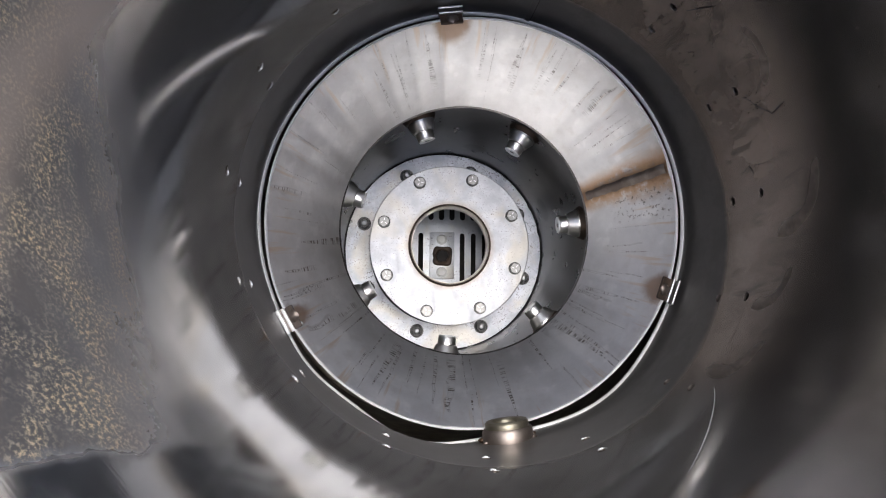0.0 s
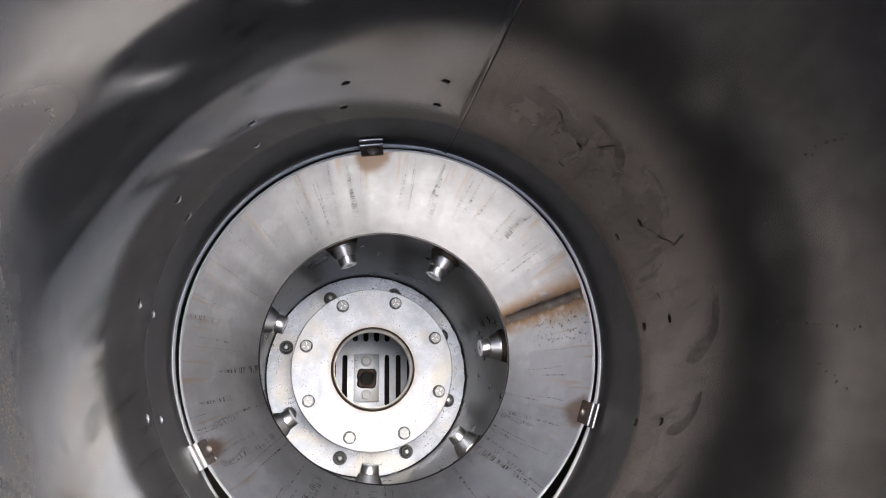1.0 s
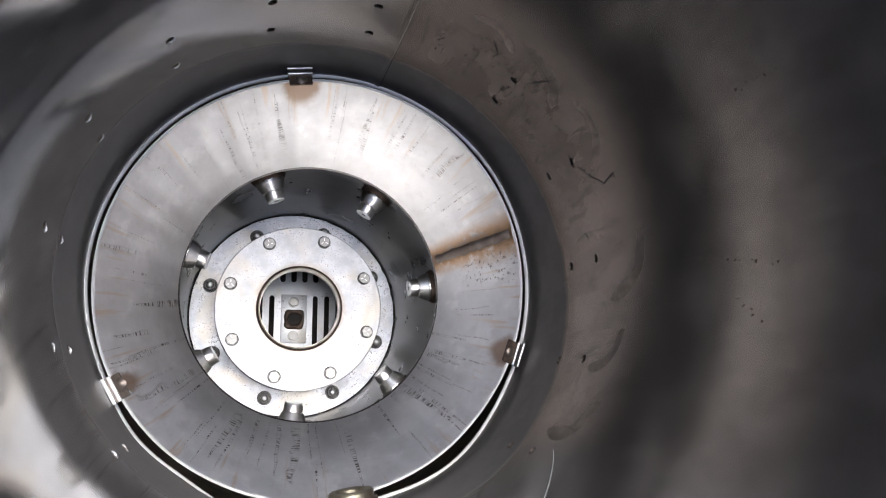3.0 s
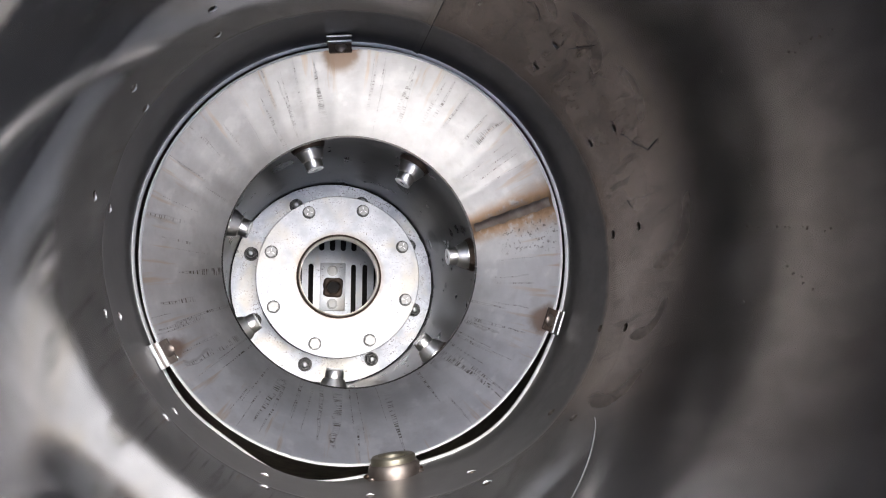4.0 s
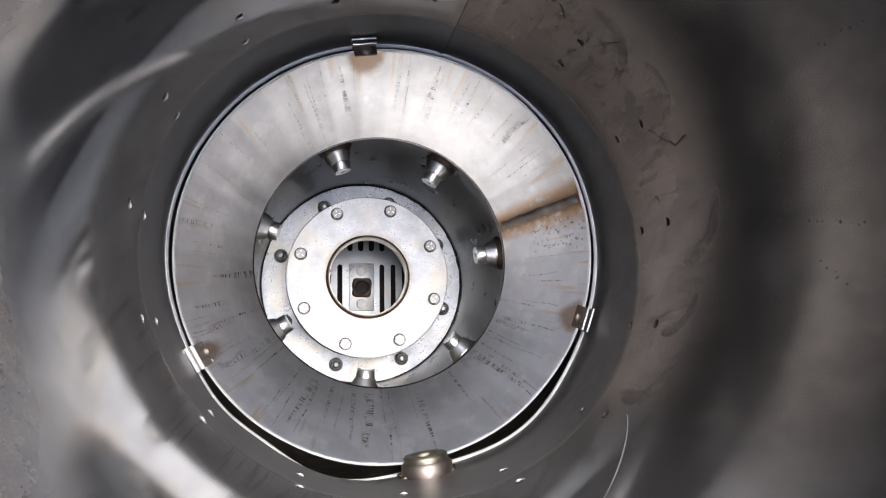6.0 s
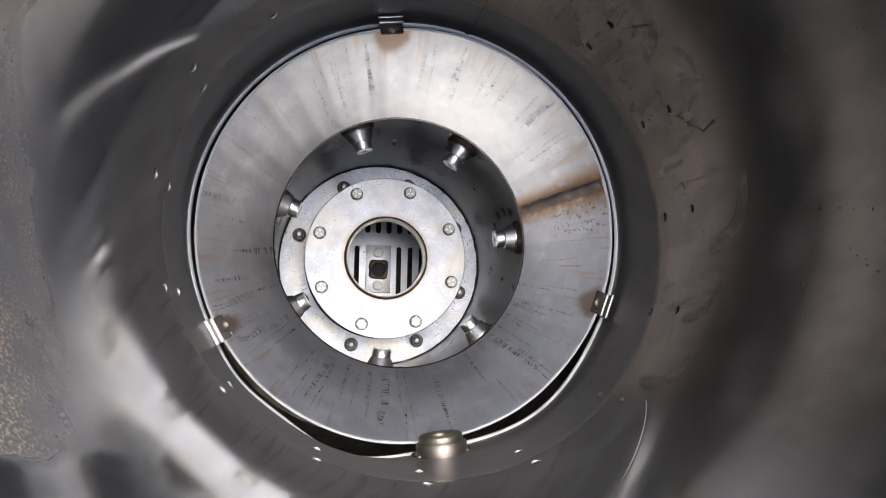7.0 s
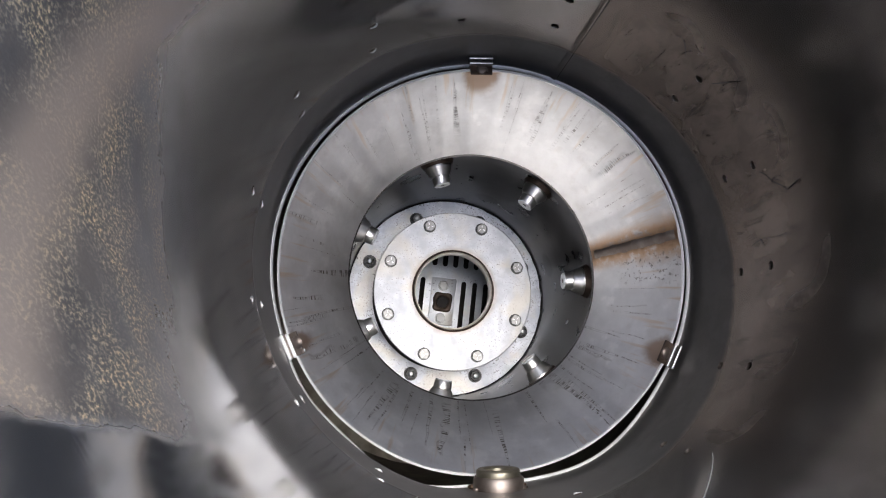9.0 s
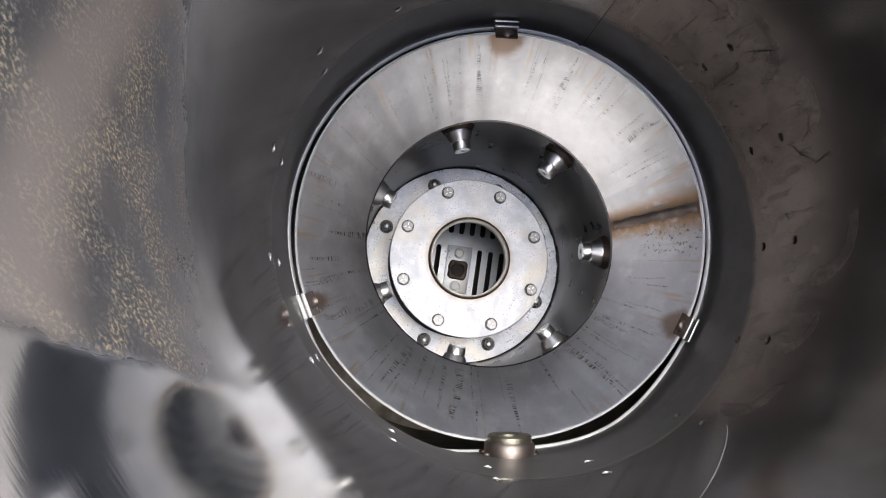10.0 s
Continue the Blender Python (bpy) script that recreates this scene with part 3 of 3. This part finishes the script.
part("cone_rim", lathe([(RIM_R - 0.0003, RIM_D - 0.0004), (RIM_R + 0.0016, RIM_D - 0.0012), (RIM_R + 0.0018, RIM_D + 0.0004), (RIM_R + 0.0004, RIM_D + 0.0010)], 200, sway), EDGE, cone, "bright cut rim")
bm = bmesh.new()
prev = None
for i in range(46):
    k = i / 45
    r = THROAT_R + 0.002 + (RIM_R - THROAT_R - 0.003) * k
    z = THROAT_D + 0.003 + (RIM_D - THROAT_D - 0.0045) * k
    w = 0.0036 + 0.0009 * noise.noise((k * 14, 0, 0))
    h = 0.0007 + 0.0010 * abs(noise.noise((k * 34, 5, 0)))
    row = []
    for s in (-1, -0.6, 0, 0.6, 1):
        q = radians(16.0) + (s * w + 0.0006 * noise.noise((k * 9, 8, 0))) / r
        lift = h * (1 - s * s) - 0.0003
        row.append(bm.verts.new(((r - 0.83 * lift) * math.cos(q), (r - 0.83 * lift) * math.sin(q), z + 0.56 * lift)))
    if prev:
        for j in range(4):
            bm.faces.new((prev[j], prev[j + 1], row[j + 1], row[j]))
    prev = row
part("weld_bead", bm, GREYWELD, cone, "dark weld bead with brown scorching")

# ---- three clips that hold the cone's rim in the liner ----
def clip(angle, r, clean=False):
    """A strip folded over both edges; one of the three is hardly scorched."""
    ob = thing("retaining_clip", CONE_AT @ wall_pose(angle, r, 0.190), "bright folded steel clip across the rim gap" if clean else "small folded steel clip with a scorched welded foot", "clip", "clips round the cone rim")
    fold = EDGE if clean else STUD
    part("foot", box(0.0160, 0.0020, 0.0070 if clean else 0.0090, 0.0008), PINKISH if clean else RUST, ob, "pinkish heat-tinted foot" if clean else "brown scorched foot", at=pose(0, 0.0, 0.0040 if clean else 0.0045, -22, 0, 0))
    part("outer_fold", box(0.0175, 0.0055, 0.0024 if clean else 0.0015, 0.0006), fold, ob, at=pose(0, 0.0005, -0.0030))
    part("inner_fold", box(0.0170, 0.0050, 0.0022 if clean else 0.0015, 0.0006), fold, ob, at=pose(0, 0.0005, 0.0006))
    part("bridge", box(0.0168, 0.0020, 0.0050, 0.0005), PINKISH if clean else SOOT_SHADE, ob, at=pose(0, -0.0018, -0.001))
    part("weld_spot", blob(0.0044, angle, 0.45), PINKISH, ob, at=pose(0.0005, 0.0012, 0.0048, 62, 0, 0))
    part("weld_spot", blob(0.0016, angle + 5), STUD if clean else GREYWELD, ob, at=pose(-0.0062, 0.0, 0.0070, 60, 0, 0))
    return ob


for a, r, clean in ((97.2, 0.1462, False), (-19.4, 0.1450, False), (-150.8, 0.1442, True)):
    clip(a, r, clean)

# ---- burner cup under the cone's throat ----
CUP_R, PLATE_D = 0.107, -0.072
cup = thing("burner_cup", AXIS, "grey steel burner cup wall below the cone throat", "burner cup")
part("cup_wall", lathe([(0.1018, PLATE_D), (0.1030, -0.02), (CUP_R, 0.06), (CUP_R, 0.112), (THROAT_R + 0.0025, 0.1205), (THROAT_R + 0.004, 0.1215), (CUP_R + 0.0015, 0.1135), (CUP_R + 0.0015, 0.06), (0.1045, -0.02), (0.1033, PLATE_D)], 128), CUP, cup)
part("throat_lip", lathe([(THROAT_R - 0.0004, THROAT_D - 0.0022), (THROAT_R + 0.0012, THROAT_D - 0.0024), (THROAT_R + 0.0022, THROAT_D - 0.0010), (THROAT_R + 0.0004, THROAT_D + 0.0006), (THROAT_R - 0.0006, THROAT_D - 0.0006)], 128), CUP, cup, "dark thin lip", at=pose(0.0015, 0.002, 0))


# ---- seven nozzles that point inwards ----
def nozzle():
    ob = thing("gas_nozzle", CONE_AT @ wall_pose(160.9, CUP_R, 0.076), "tapered turned-steel gas nozzle in the cup wall", "nozzle", "nozzles round the burner cup")
    part("body", lathe([(0.0018, 0.004), (0.0124, 0.0005), (0.0124, 0.0030), (0.0116, 0.0064), (0.0114, 0.0074), (0.0118, 0.0078), (0.0086, 0.0150), (0.0076, 0.0156), (0.0073, 0.0212), (0.0064, 0.0225), (0.0030, 0.0225), (0.0018, 0.0212)], 36), NOZZLE, ob)
    part("tip_lip", lathe([(0.0024, 0.0220), (0.0066, 0.0220), (0.0071, 0.0226), (0.0068, 0.0233), (0.0024, 0.0233)], 32), EDGE, ob, "flat bright tip")
    # dark plug in place of the shade down the hole
    part("bore", disc([(0.0023, 0.0), (0.0023, 0.0228)], 12), SOOT_SHADE, ob)
    # scorched weld, made taller and darker to paint the shade at the nozzle's foot
    part("weld_ring", lathe([(0.0100, 0.0), (0.0160, -0.0006), (0.0148, 0.0024), (0.0130, 0.0060), (0.0119, 0.0064), (0.0100, 0.0018)], 28,
                            lambda r, a, z: (r + 0.0004 * noise.noise((a * 0.05, 0, 0)), z)), RUST, ob, "scorched weld ring, darkened for the shade at the foot")
    return ob


first = nozzle()
for k in range(1, 7):
    copy_thing(first, CONE_AT @ wall_pose(160.9 - 360 / 7 * k, CUP_R, 0.076))

# ---- base plate with eight studs ----
base = thing("base_plate", AXIS, "bright zinc base plate with oil specks at the cup bottom", "base plate")
part("plate", lathe([(0.0752, PLATE_D - 0.006), (0.1010, PLATE_D - 0.006), (0.1010, PLATE_D - 0.0006), (0.1004, PLATE_D), (0.0752, PLATE_D)], 128), PLATE, base)
part("outer_ring", lathe([(0.1012, PLATE_D - 0.006), (CUP_R + 0.0015, PLATE_D - 0.006), (CUP_R + 0.0015, PLATE_D - 0.0008), (0.1012, PLATE_D - 0.0008)], 128), PLATE, base)
part("sealant_line", lathe([(0.1002, PLATE_D - 0.001), (0.1024, PLATE_D - 0.001), (0.1018, PLATE_D + 0.0008), (0.1008, PLATE_D + 0.0008)], 200,
                           lambda r, a, z: (0.1011 + (r - 0.1011) * (1.5 + 2.0 * noise.noise((math.cos(radians(a)) * 11, math.sin(radians(a)) * 11, 0))),
                                            z - 0.0004 + 0.0008 * noise.noise((math.cos(radians(a)) * 6, math.sin(radians(a)) * 6, 4)))), SEALANT_SHADE, base, "black smeared sealant line")


def stud(angle):
    a = radians(angle)
    ob = thing("stud_nut", AXIS @ pose(0.0862 * math.cos(a), 0.0862 * math.sin(a), PLATE_D, 0, 0, angle * 1.7), "oily hexagon nut on a threaded stud", "nut", "nuts on the base plate")
    part("washer", lathe([(0.003, 0), (0.0070, 0), (0.0070, 0.0012), (0.003, 0.0012)], 24), BLACKNUT, ob)
    bm = hexagon(0.0104, 0.0056)
    for v in bm.verts:
        v.co.z += 0.0012
    part("nut", bm, BLACKNUT, ob)
    part("stud", disc([(0.0034, 0.004), (0.0034, 0.0090), (0.0028, 0.0102), (0.0014, 0.0108)], 16), STUD, ob)
    return ob


for k in range(8):
    stud(161.8 + 45 * k)

# ---- flange on its neck, eight bolts ----
neck = thing("flange_plate", AXIS, "round bright zinc flange plate with a browned bore", "flange")
part("plate", lathe([(0.0362, -0.0035), (0.0742, -0.0035), (0.0748, -0.0030), (0.0748, -0.0006), (0.0742, 0.0), (0.0362, 0.0)], 160), FLANGE, neck)
# neck and the added ring above it are black to paint the flange's shade
part("neck", lathe([(0.0600, PLATE_D - 0.006), (0.0751, PLATE_D - 0.006), (0.0751, -0.0121), (0.0600, -0.0121)], 128), SEALANT_SHADE, neck, "neck painted black for the shade under the flange")
part("shade_ring", lathe([(0.0600, -0.0120), (0.0750, -0.0120), (0.0750, -0.0110), (0.0746, -0.0036), (0.0600, -0.0036)], 96), SEALANT_SHADE, neck, "added black ring for the shade under the flange")


def bolt(angle, i):
    a = radians(angle)
    ob = thing("hex_bolt", AXIS @ pose(0.065 * math.cos(a), 0.065 * math.sin(a), 0.0, 0, 0, angle + 23 * i), "small zinc-plated hexagon bolt in the flange", "bolt", "bolts round the flange")
    part("head", hexagon(0.0094, 0.0038), BOLT, ob)
    part("flange_washer", disc([(0.0059, 0.0), (0.0059, 0.0006)], 28), BLACKNUT, ob)
    for k in range(3):                           # raised grade marks
        q = 2 * math.pi * k / 3
        part("grade_mark", box(0.0022, 0.0006, 0.0003), EDGE, ob, at=pose(0.0022 * math.cos(q), 0.0022 * math.sin(q), 0.0038, 0, 0, math.degrees(q)))
    return ob


for k in range(8):
    bolt(116.2 - 45 * k, k)

pipe = thing("flame_tube", AXIS, "short steel tube through the flange with a brown rim", "tube")
part("tube", lathe([(0.0352, -0.012), (0.0362, -0.012), (0.0362, 0.0), (0.0352, 0.0)], 96), TUBE, pipe)
part("lip", lathe([(0.0352, -0.002), (0.0366, -0.001), (0.0369, 0.0010), (0.0368, 0.0026), (0.0362, 0.0032), (0.0356, 0.0026)], 96), TUBE, pipe, "rounded bright lip")
part("weld_ring", lathe([(0.0364, -0.0005), (0.0388, 0.0002), (0.0380, 0.0011), (0.0369, 0.0015)], 96), RUST, pipe, "brown weld ring")

# ---- slotted panel below the tube ----
PANEL_D = -0.150
panel = thing("slotted_panel", AXIS, "bright sheet panel with rows of rounded slots", "vent panel")
sheet = part("sheet", disc([(0.098, PANEL_D - 0.0015), (0.098, PANEL_D)], 96), PANEL, panel)
cutters = bmesh.new()


def slot(x, y0, y1, w):
    pts = []
    for i in range(9):
        q = math.pi * i / 8
        pts.append((x + w / 2 * math.cos(q), y1 - w / 2 + w / 2 * math.sin(q)))
    for i in range(9):
        q = math.pi + math.pi * i / 8
        pts.append((x + w / 2 * math.cos(q), y0 + w / 2 + w / 2 * math.sin(q)))
    lo = [cutters.verts.new((px, py, PANEL_D - 0.01)) for px, py in pts]
    hi = [cutters.verts.new((px, py, PANEL_D + 0.01)) for px, py in pts]
    cutters.faces.new(lo[::-1])
    cutters.faces.new(hi)
    for i in range(len(pts)):
        j = (i + 1) % len(pts)
        cutters.faces.new((lo[i], lo[j], hi[j], hi[i]))


for x in (-0.0582, -0.0454, -0.0327, -0.0200, 0.0271, 0.0398, 0.0525, 0.0652):
    slot(x, -0.030, 0.0268, 0.0056)
for k in range(-3, 5):
    slot(-0.0087 + 0.0120 * k + 0.012, 0.0415, 0.072, 0.0060)
carve(sheet, cutters)

# unseen dark sheet and side ring, added so the slots look shaded
part("shade_backing", disc([(0.096, PANEL_D - 0.030), (0.096, PANEL_D - 0.028)], 64), SOOT_SHADE, panel, "dark sheet added for the shade behind the slots")
part("rim", lathe([(0.0965, PANEL_D - 0.030), (0.098, PANEL_D - 0.030), (0.098, PANEL_D - 0.0016), (0.0965, PANEL_D - 0.0016)], 64), SOOT_SHADE, panel)

bracket = thing("igniter_bracket", AXIS @ pose(0.004, 0.001, PANEL_D), "plain plate bracket with two bolts and a scorched port", "bracket")
part("plate", box(0.0278, 0.0532, 0.0024, 0.0010), PANEL, bracket, at=pose(0, 0, 0.0012))
for y in (0.0180, -0.0190):
    b = part("bolt", hexagon(0.0088, 0.0032), BOLT, bracket, at=pose(-0.0005, y, 0.0024, 0, 0, 14 if y > 0 else 40))
    part("washer", disc([(0.0060, 0.0), (0.0060, 0.0007)], 24), BOLT, b)
wobbly = lambda r, a, z: (r * (1 + 0.10 * math.cos(radians(4 * a + 190)) * (r > 0.009) + 0.10 * noise.noise((math.cos(radians(a)) * 2, math.sin(radians(a)) * 2, r * 90))), z)
port = part("port", lathe([(0.0060, 0.0), (0.0118, 0.0), (0.0116, 0.0030), (0.0102, 0.0046), (0.0080, 0.0050), (0.0066, 0.0040)], 40, wobbly), RUST, bracket, "scorched brown port", at=pose(0.0003, -0.0008, 0.0022))
part("port_mouth", disc([(0.0074, 0.0), (0.0072, 0.0020)], 24), SOOT_SHADE, port)
